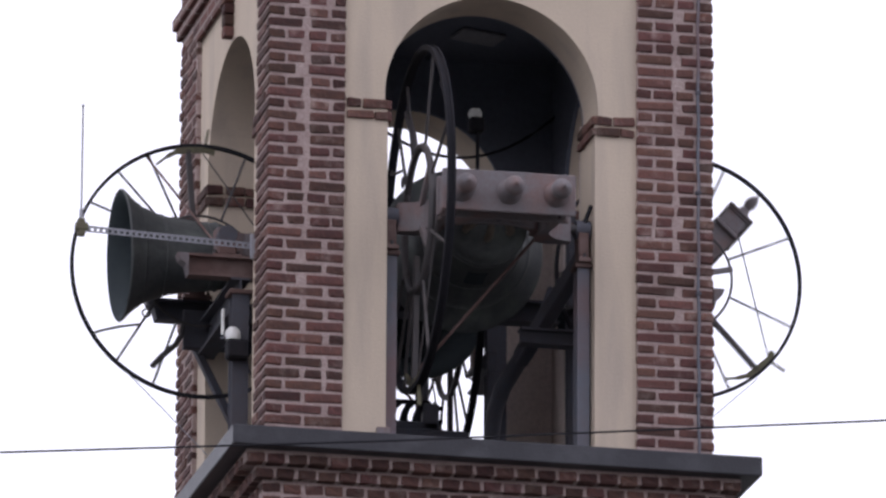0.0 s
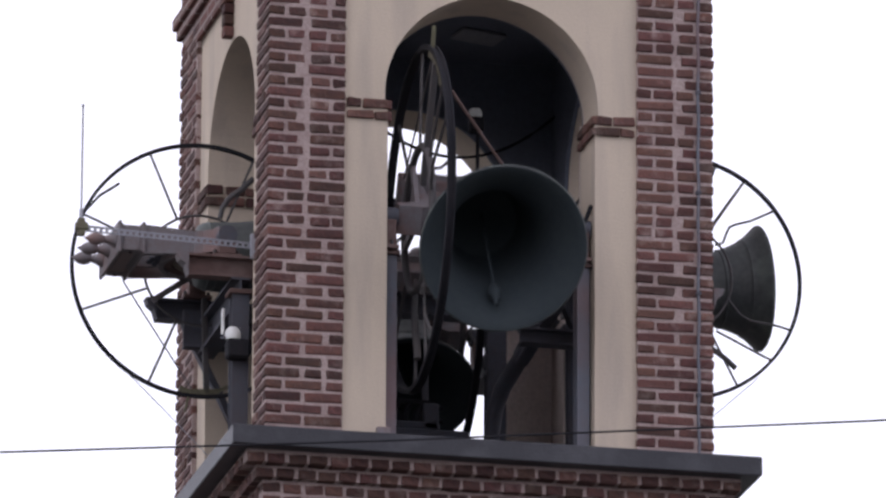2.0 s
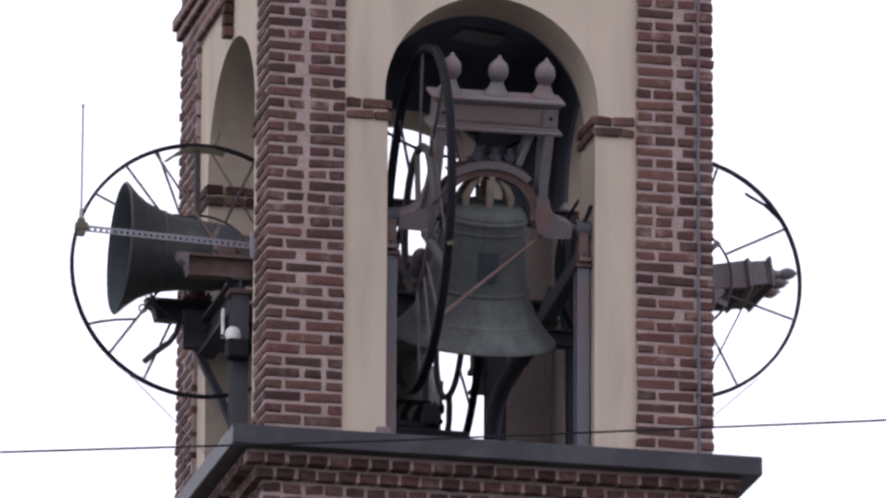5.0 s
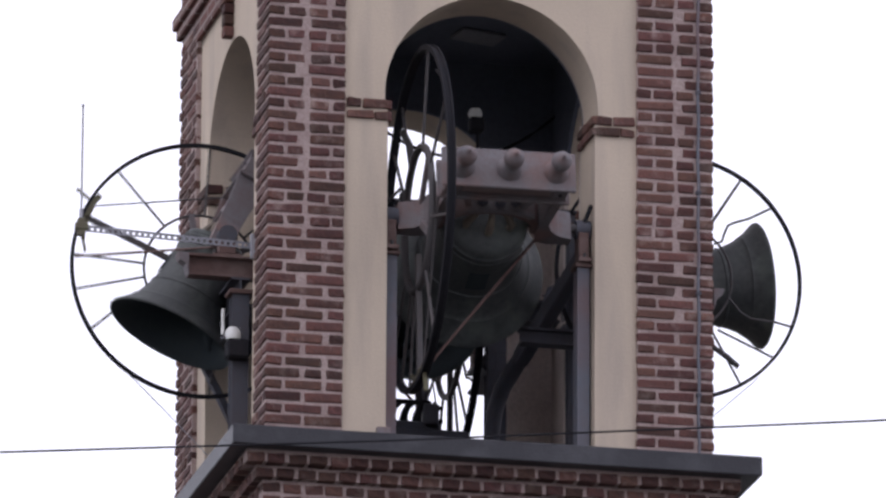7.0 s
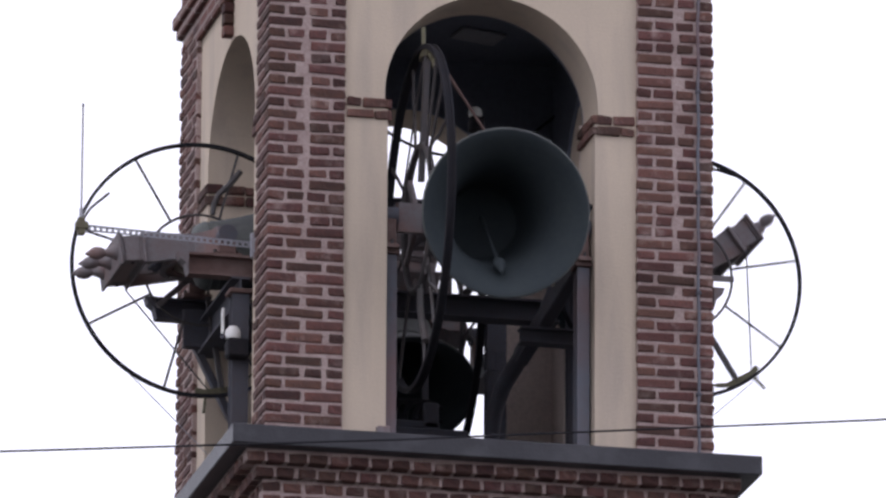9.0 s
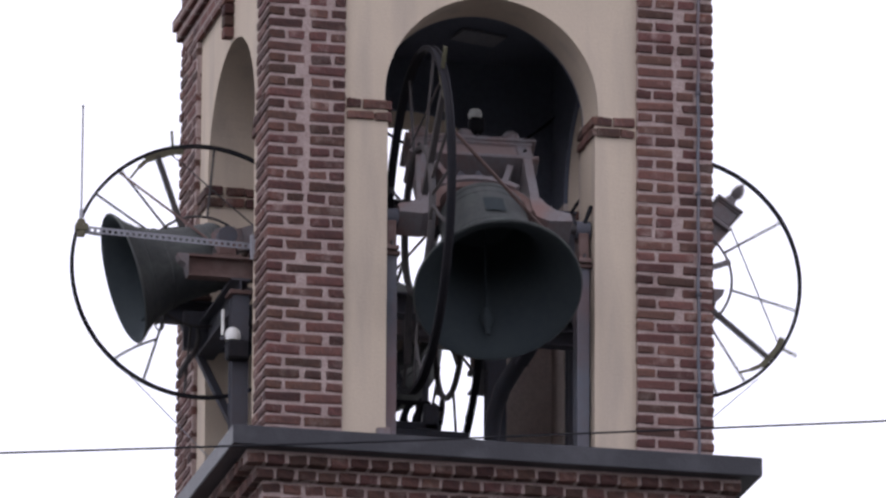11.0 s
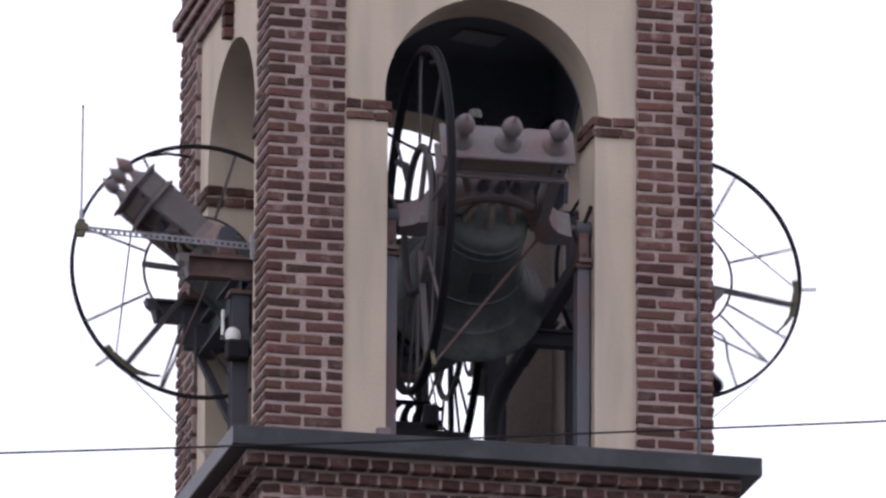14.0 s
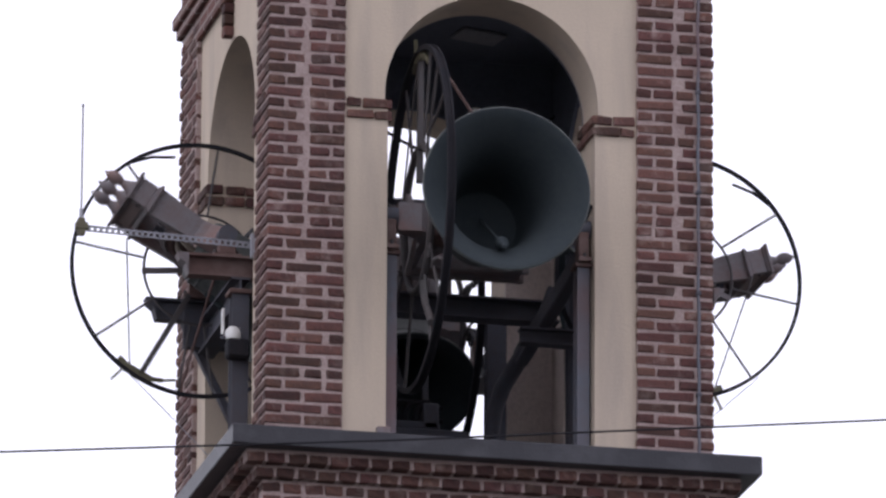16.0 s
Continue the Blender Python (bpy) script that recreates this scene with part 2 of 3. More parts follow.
for side, m in SIDES.items():
    walls[side] = plaster_wall("wall_" + side, side, m,
                               "cream plastered belfry wall with a round-arched opening")
    lining("wall_lining_" + side, side, m)


def floor_and_roof():
    bm = bmesh.new()
    box(bm, 0.3, W - 0.3, 0.3, D - 0.3, -0.12, -0.004)
    tagged(part("floor", bm, INNER), "dusty brown belfry floor", "floor", "", "structure")
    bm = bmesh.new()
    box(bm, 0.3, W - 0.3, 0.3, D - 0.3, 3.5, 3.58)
    tagged(part("ceiling", bm, CEILING), "dark grey belfry ceiling, shade in its colour", "ceiling", "", "structure")
    bm = bmesh.new()
    e = 0.2
    box(bm, -e, W + e, -e, D + e, TOP + 0.42, TOP + 0.5)
    base = [bm.verts.new(p) for p in ((-e, -e, TOP + 0.5), (W + e, -e, TOP + 0.5), (W + e, D + e, TOP + 0.5), (-e, D + e, TOP + 0.5))]
    tip = bm.verts.new((MX, MY, TOP + 1.5))
    for i in range(4):
        bm.faces.new((base[i], base[(i + 1) % 4], tip))
    tagged(part("roof", bm, TILE), "low pyramid roof of clay over the belfry", "roof", "", "structure")
    bm = bmesh.new()
    box(bm, 0.0, W, 0.0, D, TOP, TOP + 0.42)
    tagged(part("wall_top", bm, FAR_BRICK), "brick wall head above the belfry arches", "wall", "", "structure")
    bm = bmesh.new()
    box(bm, 0.02, W - 0.02, 0.02, D - 0.02, -17.0, -0.13)
    tagged(part("tower_shaft", bm, FAR_BRICK), "tall red brick shaft of the bell tower", "wall", "", "structure")
    bm = bmesh.new()
    bmesh.ops.create_grid(bm, x_segments=2, y_segments=2, size=3000)
    bmesh.ops.translate(bm, verts=bm.verts, vec=(0, 0, -17))
    tagged(part("ground", bm, GROUND), "grey street ground around the tower", "ground", "", "structure")
    o = 0.262
    bm = bmesh.new()
    box(bm, -o, W + o, -o, D + o, -0.13, 0.0, 0.006)
    tagged(part("ledge", bm, SLATE), "dark grey stone ledge under the belfry", "ledge", "", "structure")


floor_and_roof()


def cornice():
    for z0, z1, out in ((TOP, TOP + 0.075, 0.03), (TOP + 0.078, TOP + 0.16, 0.055)):
        bm = bmesh.new()
        box(bm, -out, W + out, -out, D + out, z0, z1, 0.006)
        tagged(part("cornice", bm, FAR_BRICK), "stepped brick cornice above the belfry arches", "cornice", "", "structure")
    for side, m in SIDES.items():
        SET, OP0, OP1, width = SPAN[side]
        bm = bmesh.new()
        box(bm, SET - 0.002, width - SET + 0.002, 0.002, 0.03, 3.49, TOP - 0.002)
        ob = part("trim", bm, FAR_BRICK)
        ob.matrix_world = m
        tagged(ob, "brick frieze above the plaster panel", "frieze", "", "structure")
        for i in range(4):
            ob = simple("keystone_brick", BRICK, walls[side], lambda bm: box(bm, (OP0 + OP1) / 2 - .045 - i * .004, (OP0 + OP1) / 2 + .045 + i * .004, -.03, .05, SPRING + RISE[side] + .025 + i * .082, SPRING + RISE[side] + .095 + i * .082, .006))


cornice()


# ---- bell support frames ----
def thing(name, label, category, group=""):
    ob = bpy.data.objects.new(name, None)
    scene.collection.objects.link(ob)
    return tagged(ob, label, category, group)


def i_section(bm, a, b, wide, deep, flange=0.016):
    """An I-beam from a to b; deep is its height."""
    a, b = Vector(a), Vector(b)
    d = (b - a).normalized()
    ref = Vector((0, 0, 1)) if abs(d.z) < 0.9 else Vector((0, 1, 0))
    side = d.cross(ref).normalized()
    top = side.cross(d)
    half, w, t = deep / 2, wide / 2, 0.006
    outline = [(-w, -half), (w, -half), (w, -half + flange), (t, -half + flange), (t, half - flange), (w, half - flange),
               (w, half), (-w, half), (-w, half - flange), (-t, half - flange), (-t, -half + flange), (-w, -half + flange)]
    rings = [[bm.verts.new(p + side * u + top * v) for u, v in outline] for p in (a, b)]
    bm.faces.new(rings[0][::-1])
    bm.faces.new(rings[1])
    for k in range(12):
        bm.faces.new((rings[0][k], rings[0][(k + 1) % 12], rings[1][(k + 1) % 12], rings[1][k]))


def frame_post(x, y, z1, mat=STEEL, wide=0.085, label="blue-grey steel post with rust patches in the belfry"):
    t = thing("frame_post", label, "steel post", "bell frame posts")
    simple("column", mat, t, lambda bm: i_section(bm, (x, y, 0.02), (x, y, z1), wide, 0.11))
    simple("top_plate", RED_IRON, t, lambda bm: box(bm, x - wide * .7, x + wide * .7, y - 0.08, y + 0.08, z1, z1 + 0.03, 0.004))
    simple("base_plate", DARK_STEEL, t, lambda bm: box(bm, x - wide * .8, x + wide * .8, y - 0.09, y + 0.09, 0, 0.02, 0.004))


def bearing(x, y, z0, z, turn):
    """A pillow block that carries a pivot at height z and stands on z0."""
    t = thing("bearing", "dark rust-red iron pillow block carrying a bell pivot", "bearing", "bell bearings")
    t.matrix_world = pose(x, y, 0, 0, 0, turn)
    simple("pedestal", RED_IRON, t, lambda bm: (box(bm, -.045, .045, -.10, .10, z0, z0 + .03, .004), box(bm, -.035, .035, -.06, .06, z0 + .03, z - .03, .006)))
    simple("housing", DARK_STEEL, t, lambda bm: tube(bm, [(-.05, 0, z), (.05, 0, z)], .065, 16), "", True)
    for v in (-.08, .08):
        simple("bolt", ROD, t, lambda bm: tube(bm, [(0, v, z0 + .03), (0, v, z0 + .06)], .012, 6))


def girder(label, a, b, wide, deep, mat=DARK_STEEL, name="girder"):
    t = thing(name, label, "steel girder", "belfry girders")
    simple("beam", mat, t, lambda bm: i_section(bm, a, b, wide, deep))
    return t


def supports():
    # main bell
    for x in (0.866, 2.178):
        frame_post(x, 0.18, 1.33)
        bearing(x, 0.17, 1.36, 1.603, 0)
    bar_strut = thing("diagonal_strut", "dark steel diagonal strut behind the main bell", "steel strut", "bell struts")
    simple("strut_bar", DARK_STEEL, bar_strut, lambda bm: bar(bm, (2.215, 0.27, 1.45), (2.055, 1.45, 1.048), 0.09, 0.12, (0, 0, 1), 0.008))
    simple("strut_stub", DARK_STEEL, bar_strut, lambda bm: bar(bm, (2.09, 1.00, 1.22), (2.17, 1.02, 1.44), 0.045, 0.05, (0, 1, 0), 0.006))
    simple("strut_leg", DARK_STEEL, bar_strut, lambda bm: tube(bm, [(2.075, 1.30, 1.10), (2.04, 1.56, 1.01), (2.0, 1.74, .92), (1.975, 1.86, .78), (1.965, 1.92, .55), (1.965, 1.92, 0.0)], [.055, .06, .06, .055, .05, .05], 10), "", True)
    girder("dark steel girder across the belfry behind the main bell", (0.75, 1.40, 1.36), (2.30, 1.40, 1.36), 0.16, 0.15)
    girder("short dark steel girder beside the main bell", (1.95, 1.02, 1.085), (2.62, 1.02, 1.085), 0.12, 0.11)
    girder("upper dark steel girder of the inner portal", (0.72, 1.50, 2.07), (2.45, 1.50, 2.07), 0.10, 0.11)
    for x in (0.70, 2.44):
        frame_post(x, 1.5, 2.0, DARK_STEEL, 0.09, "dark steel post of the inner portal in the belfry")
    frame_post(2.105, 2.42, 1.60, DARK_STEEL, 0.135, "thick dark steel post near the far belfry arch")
    # far bell
    for x in (0.92, 2.09):
        if x < 2:
            frame_post(x, 2.92, 1.33, DARK_STEEL, 0.09, "dark steel post in the far belfry arch")
        bearing(x, 2.93, 1.36, 1.60, 0)
    girder("dark steel girder carrying the far bell bearing", (2.10, 2.36, 1.285), (2.10, 3.0, 1.285), 0.12, 0.15)
    # side bells
    for x, s, g in ((-0.065, -1, "west"), (3.101, 1, "east")):
        outer = x + s * (0.345 if g == "west" else 0.25)
        inner = x - s * 0.60
        for y in (0.985, 2.115):
            t = thing("cantilever_beam", "rust-red steel cantilever beam carrying a side bell", "steel beam", "cantilever beams")
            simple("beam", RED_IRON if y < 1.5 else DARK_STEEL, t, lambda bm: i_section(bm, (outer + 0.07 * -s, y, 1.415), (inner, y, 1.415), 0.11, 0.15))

            def nose(bm):
                pts = [(0, .075), (.075, .075), (.06, .03), (.02, .0), (.0, -.075)]
                rings = [[bm.verts.new((outer - s * .07 + s * u, y + v, 1.415 + w)) for u, w in pts] for v in (-.055, .055)]
                bm.faces.new(rings[0])
                bm.faces.new(rings[1][::-1])
                for k in range(5):
                    bm.faces.new((rings[0][k], rings[0][(k + 1) % 5], rings[1][(k + 1) % 5], rings[1][k]))
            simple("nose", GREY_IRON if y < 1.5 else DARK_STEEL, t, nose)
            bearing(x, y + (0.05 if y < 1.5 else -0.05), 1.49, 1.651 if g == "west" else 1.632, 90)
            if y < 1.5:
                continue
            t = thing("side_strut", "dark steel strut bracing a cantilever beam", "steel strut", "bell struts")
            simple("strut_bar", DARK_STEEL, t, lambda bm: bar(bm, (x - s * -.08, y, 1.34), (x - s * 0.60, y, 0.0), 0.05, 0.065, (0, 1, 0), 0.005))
        # Girder made deep to help fill the shadowed mass below the bell.
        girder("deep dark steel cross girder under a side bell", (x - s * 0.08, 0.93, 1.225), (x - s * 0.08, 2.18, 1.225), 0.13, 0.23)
        # Added plate: stands in for the shadow between the beams.
        t = thing("fill_plate", "dark steel plate added to fill the shadow under a side bell", "steel plate", "web plates")
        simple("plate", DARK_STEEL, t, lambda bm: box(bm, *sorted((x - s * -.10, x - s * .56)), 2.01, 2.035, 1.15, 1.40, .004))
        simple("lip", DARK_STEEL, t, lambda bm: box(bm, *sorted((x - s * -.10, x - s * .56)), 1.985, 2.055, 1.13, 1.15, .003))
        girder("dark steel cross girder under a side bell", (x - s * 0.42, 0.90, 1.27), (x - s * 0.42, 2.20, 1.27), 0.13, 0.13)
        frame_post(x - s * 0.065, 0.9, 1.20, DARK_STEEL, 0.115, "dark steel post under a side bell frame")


supports()


# ---- small things on and in the belfry ----
def antenna():
    t = thing("antenna", "thin whip antenna on a perforated galvanised arm", "antenna")
    a, b = Vector((0.03, 0.55, 1.451)), Vector((-1.17, 0.55, 1.496))
    u = (b - a).normalized()

    def arm(bm):
        for dz in (-.016, .016):
            bar(bm, a + Vector((0, 0, dz)), b + Vector((0, 0, dz)), .006, .010)
        n = 30
        for i in range(n + 1):
            p = a + (b - a) * (i / n)
            bar(bm, p - u * .009 , p + u * .009, .006, .034)
        bar(bm, a + Vector((0, .018, .021)), b + Vector((0, .018, .021)), .036, .005)
    simple("arm", GALVANISED, t, arm)
    simple("whip", GALVANISED, t, lambda bm: tube(bm, [(-1.146, .545, 1.47), (-1.146, .545, 1.62), (-1.146, .545, 1.63), (-1.146, .545, 2.33), (-1.146, .545, 2.335), (-1.146, .545, 2.35)],
                                                  [.014, .014, .007, .0055, .009, .008], 8), "thin pale whip", True)
    simple("clamp", YELLOW_BAR, t, lambda bm: (box(bm, -1.185, -1.10, .52, .575, 1.48, 1.53, .006), box(bm, -1.17, -1.12, .525, .57, 1.44, 1.56, .006)))
    simple("wall_plate", GALVANISED, t, lambda bm: box(bm, 0.0, 0.06, .523, .56, 1.36, 1.53, .004))


antenna()


def lines():
    t = thing("overhead_wire", "thin dark overhead wire crossing before the tower", "wire")
    simple("strand", BLACK_IRON, t, lambda bm: tube(bm, [(x, -4, -1.075 + x * 0.10023 + x * x * 0.00192) for x in range(-60, 62, 3)], .0065, 6), "", True)
    t = thing("lightning_conductor", "grey lightning conductor cable down the brick pier", "cable")
    simple("cable", STEEL, t, lambda bm: tube(bm, [(2.932 + .004 * math.sin(i * 1.7), -.016, -.0 + i * .12) for i in range(31)], .011, 8), "", True)
    for i in range(5):
        simple("clip", DARK_STEEL, t, lambda bm: box(bm, 2.915, 2.949, -.03, .004, .45 + i * .7, .475 + i * .7, .003))
    for pts, label in (([(-.60, 1.9, 0.93), (-.50, 1.9, .838), (-.225, 1.9, .573), (.33, 1.9, .02)], "thin pale bell rope running from a wheel into the belfry"),
                       ([(3.66, 1.2, .96), (3.61, 1.2, .91), (3.352, 1.2, .673), (2.70, 1.2, .02)], "thin pale bell rope running from a wheel into the belfry")):
        t = thing("bell_rope", label, "rope", "bell ropes")
        simple("strand", GALVANISED, t, lambda bm: tube(bm, pts, .0035, 6), "", True)


lines()


def flood_light():
    t = thing("flood_light", "white bulb on a dark box mounted under the side bell", "lamp")
    simple("bulb", WHITE, t, lambda bm: lathe(bm, [(0, .05), (.03, .045), (.05, .02), (.055, -.01), (.05, -.04), (0, -.045)], 16, (-.062, .80, .905)), "white bulb", True)
    simple("box", BLACK_IRON, t, lambda bm: box(bm, -.105, .045, .74, .86, .735, .86, .012))
    simple("rod", WHITE, t, lambda bm: tube(bm, [(-.130, .80, .90), (-.130, .80, 1.06), (-.128, .80, 1.075)], .011, 8), "white rod", True)
    simple("stalk", DARK_STEEL, t, lambda bm: box(bm, -.145, -.06, .79, .81, .865, .885))
    simple("bracket", DARK_STEEL, t, lambda bm: bar(bm, (-.02, .80, .80), (-.02, .90, .80), .04, .04))


flood_light()


def inside_things():
    t = thing("ceiling_board", "pale grey board fixed under the dark ceiling", "board")
    simple("board", TIMBER, t, lambda bm: (bar(bm, (1.70, 1.88, 3.475), (2.03, 1.99, 3.475), .19, .02, (0.0, 0.12, 1), .003),))
    t = thing("bulkhead_lamp", "small white globe lamp on a dark holder", "lamp")
    simple("globe", WHITE, t, lambda bm: lathe(bm, [(0, .05), (.035, .04), (.05, .01), (.045, -.02), (0, -.03)], 16, (1.757, 1.55, 2.79)), "white globe", True)
    simple("holder", BLACK_IRON, t, lambda bm: box(bm, 1.715, 1.815, 1.50, 1.60, 2.665, 2.762, .01))
    simple("stem", BLACK_IRON, t, lambda bm: tube(bm, [(1.775, 1.55, 2.13), (1.775, 1.55, 2.67)], .014, 8), "", True)
    t = thing("drive_motor", "dark electric drive motor on a steel stand", "motor")
    simple("base_slab", DARK_STEEL, t, lambda bm: (box(bm, 1.30, 1.86, 2.15, 2.28, .63, .712, .01), box(bm, 1.34, 1.66, 2.16, 2.26, .71, .765, .01)))
    for x in (1.36, 1.80):
        simple("leg", DARK_STEEL, t, lambda bm: box(bm, x - .03, x + .03, 2.17, 2.25, 0, .63, .004))
    simple("rail", BLACK_IRON, t, lambda bm: box(bm, 1.28, 1.60, 2.17, 2.23, .895, .918, .004))
    for i in range(4):
        simple("fin", BLACK_IRON, t, lambda bm: tube(bm, [(1.325 + i * .088, 2.2, .775), (1.33 + i * .088, 2.2, .82), (1.352 + i * .088, 2.2, .87), (1.378 + i * .088, 2.2, .90)], [.032, .026, .022, .026], 8), "", True)
    simple("gearbox", DARK_STEEL, t, lambda bm: box(bm, 1.545, 1.655, 2.16, 2.26, .71, .90, .012))
    for z in (.78, .875):
        simple("knob", BLACK_IRON, t, lambda bm: tube(bm, [(1.65, 2.2, z), (1.685, 2.2, z)], .016, 8), "", True)
    simple("mast", DARK_STEEL, t, lambda bm: tube(bm, [(1.575, 2.25, .70), (1.575, 2.25, 1.12)], .024, 8), "", True)
    t = thing("slack_cable", "slack dark cable hanging across the belfry", "cable")
    simple("cable", BLACK_IRON, t, lambda bm: tube(bm, [(0.80 + i * .075, 2.55, 2.785 + .66 * (0.80 + i * .075 - 1.83) ** 2) for i in range(27)], .011, 6), "", True)
    t = thing("jamb_block", "small grey stone block at the foot of the jamb", "stone block")
    simple("block", GREY_IRON, t, lambda bm: box(bm, .755, .85, .0, .075, .0, .115, .008))
    t = thing("insulator_hook", "pale bent cable hook on the inner wall", "hook")
    simple("hook", BONE, t, lambda bm: tube(bm, [(2.36, .95, .80), (2.34, .93, .84), (2.31, .92, .90), (2.33, .93, .97), (2.37, .95, .985), (2.44, .99, .985), (2.62, 1.0, .985)], .012, 8), "", True)
    t = thing("clamp_lever", "dark iron clamp lever on the main bell bearing", "lever")
    simple("lever", BLACK_IRON, t, lambda bm: (bar(bm, (2.185, .13, 1.64), (2.225, .10, 1.76), .022, .022), bar(bm, (2.10, .15, 1.60), (2.20, .15, 1.66), .03, .03)))


inside_things()


# ---- bells ----
def church_bell(k, label, wheel_at=-0.455, longer=0.0, slim=1.0, wheel_r=1.14):
    """A bell in its counterweight headstock with a wheel; local x is the swing axis, -y outwards. k: size."""
    top = bpy.data.objects.new("church_bell", None)
    scene.collection.objects.link(top)
    tagged(top, label, "church bell", "bells of the tower")
    S = Matrix.Scale(k, 4)

    def put(name, mat, shape, lab="", smooth=False, parent=None):
        bm = bmesh.new()
        shape(bm)
        bmesh.ops.transform(bm, matrix=S, verts=bm.verts)
        return part(name, bm, mat, parent or top, lab, smooth)

    def body(bm):
        outer = [(0, .15), (.12, .15), (.22, .14), (.265, .12), (.285, .09), (.292, .07), (.288, .065), (.295, .05), (.303, .045), (.303, .03), (.296, .025),
                 (.298, -.02), (.305, -.025), (.305, -.04), (.300, -.045), (.306, -.12), (.318, -.24), (.336, -.36), (.352, -.43), (.362, -.435), (.364, -.45),
                 (.359, -.455), (.387, -.53), (.428, -.62), (.444, -.64), (.453, -.645), (.458, -.66), (.508, -.72), (.555, -.765), (.575, -.785), (.579, -.797),
                 (.568, -.806)]
        lathe(bm, [(r, z - longer * min(1, max(0, .1 - z))) for r, z in outer], 64)
    bell = put("bell", BRONZE, body, "green-grey bronze bell", True)
    # The inside takes the darker bronze, with its shade put into the colour.
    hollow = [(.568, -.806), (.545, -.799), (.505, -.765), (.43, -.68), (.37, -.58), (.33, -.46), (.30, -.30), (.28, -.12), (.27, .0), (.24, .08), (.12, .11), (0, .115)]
    put("inside", DARK_BRONZE, lambda bm: lathe(bm, [(r, z - longer * min(1, max(0, .1 - z))) for r, z in hollow], 64), "dark inside of the bell, tarnish and shade in its colour", True, bell)

    def relief(bm):
        grid = [[bm.verts.new(((-.07 + .14 * i / 4), -math.sqrt((.321 + .03 * (j / 4) ** 2 + (.004 if 0 < i < 4 and 0 < j < 4 else -.004)) ** 2 - (-.07 + .14 * i / 4) ** 2),
                               -.14 - .2 * j / 4)) for i in range(5)] for j in range(5)]
        for j in range(4):
            for i in range(4):
                bm.faces.new((grid[j][i], grid[j][i + 1], grid[j + 1][i + 1], grid[j + 1][i]))
    put("relief", DARK_BRONZE, relief, "dark relief figure", True, bell)

    def clap(bm):
        tube(bm, [(0, 0, .09), (0, 0, -.66)], .012, 8)
        lathe(bm, [(0, -.64), (.026, -.655), (.043, -.695), (.047, -.73), (.04, -.765), (.022, -.79), (.017, -.85), (0, -.86)], 16)
    clapper = put("clapper", DARK_BRONZE, clap, "iron clapper", True)

    b = put("headstock_beam", GREY_IRON, lambda bm: box(bm, -.42, .42, -.10, .10, .702, .848, .006), "moulded grey cast-iron counterweight beam")
    for name, half, deep, z0, z1 in (("upper_fillet", .438, .12, .846, .870), ("cornice_moulding", .46, .142, .868, .896), ("lower_fillet", .438, .12, .685, .704), ("base_moulding", .457, .138, .658, .687)):
        put(name, GREY_IRON, lambda bm: box(bm, -half, half, -deep, deep, z0, z1, .007), "", False, b)
    put("face_panel", FADED_ROSE, lambda bm: [box(bm, -.30, .30, s * .103 - .004, s * .103 + .004, .725, .835, .003) for s in (-1, 1)], "faded rose painted panel", False, b)
    for s in (-1, 1):
        put("end_block", GREY_IRON, lambda bm: box(bm, *sorted((s * .318, s * .423)), -.112, .112, .706, .844, .006), "", False, b)
        put("bolt_head", BLACK_IRON, lambda bm: tube(bm, [(s * .372, -.114, .775), (s * .372, -.126, .775)], .013, 6), "", False, b)
    for x in (-.326, 0, .326):
        turned = [(0, .912), (.088, .912), (.086, .928), (.070, .945), (.058, .965), (.046, .99), (.038, 1.008), (.046, 1.02), (.062, 1.042), (.070, 1.07),
                  (.068, 1.10), (.055, 1.13), (.034, 1.152), (.018, 1.166), (.013, 1.182), (0, 1.192)]
        put("finial", GREY_IRON, lambda bm: lathe(bm, [(r * slim, z - .017) for r, z in turned], 20, (x * (.8 + .2 * slim), 0, 0)), "", True)
    for s in (-1, 1):
        def column(bm):
            lo, hi = [[bm.verts.new((s * x, y, z)) for x, y in ((.342, -d), (.404, -d), (.404, d), (.342, d))] for z, d in ((.22, .10), (.66, .13))]
            bm.faces.new(lo)
            bm.faces.new(hi[::-1])
            for i in range(4):
                bm.faces.new((lo[i], lo[(i + 1) % 4], hi[(i + 1) % 4], hi[i]))
            foot = [(.335, .22), (.415, .22), (.44, .15), (.50, .08), (.60, .045), (.60, -.05), (.44, -.06), (.36, -.02), (.335, .08)]
            rings = [[bm.verts.new((s * x, y, z)) for x, z in foot] for y in (-.10, .10)]
            bm.faces.new(rings[0])
            bm.faces.new(rings[1][::-1])
            for i in range(len(foot)):
                j = (i + 1) % len(foot)
                bm.faces.new((rings[0][i], rings[0][j], rings[1][j], rings[1][i]))
        put("side_column", GREY_IRON, column)
        put("brace", GREY_IRON, lambda bm: bar(bm, (s * .262, 0, .655), (s * .19, 0, .43), .045, .15, (0, 1, 0), .006))
        put("pivot", ROD, lambda bm: tube(bm, [(s * .58, 0, 0), (s * .70, 0, 0)], .034, 14), "", True)

    def yoke(bm):
        rings = []
        for a in np.linspace(radians(-8), radians(188), 30):
            ca, sa = math.cos(a), math.sin(a)
            rings.append([bm.verts.new(((.335 + u) * ca, v, .10 + (.275 + u) * sa)) for u, v in ((-.03, -.085), (.03, -.085), (.03, .085), (-.03, .085))])
        for p, q in zip(rings, rings[1:]):
            for j in range(4):
                bm.faces.new((p[j], p[(j + 1) % 4], q[(j + 1) % 4], q[j]))
        bm.faces.new(rings[0])
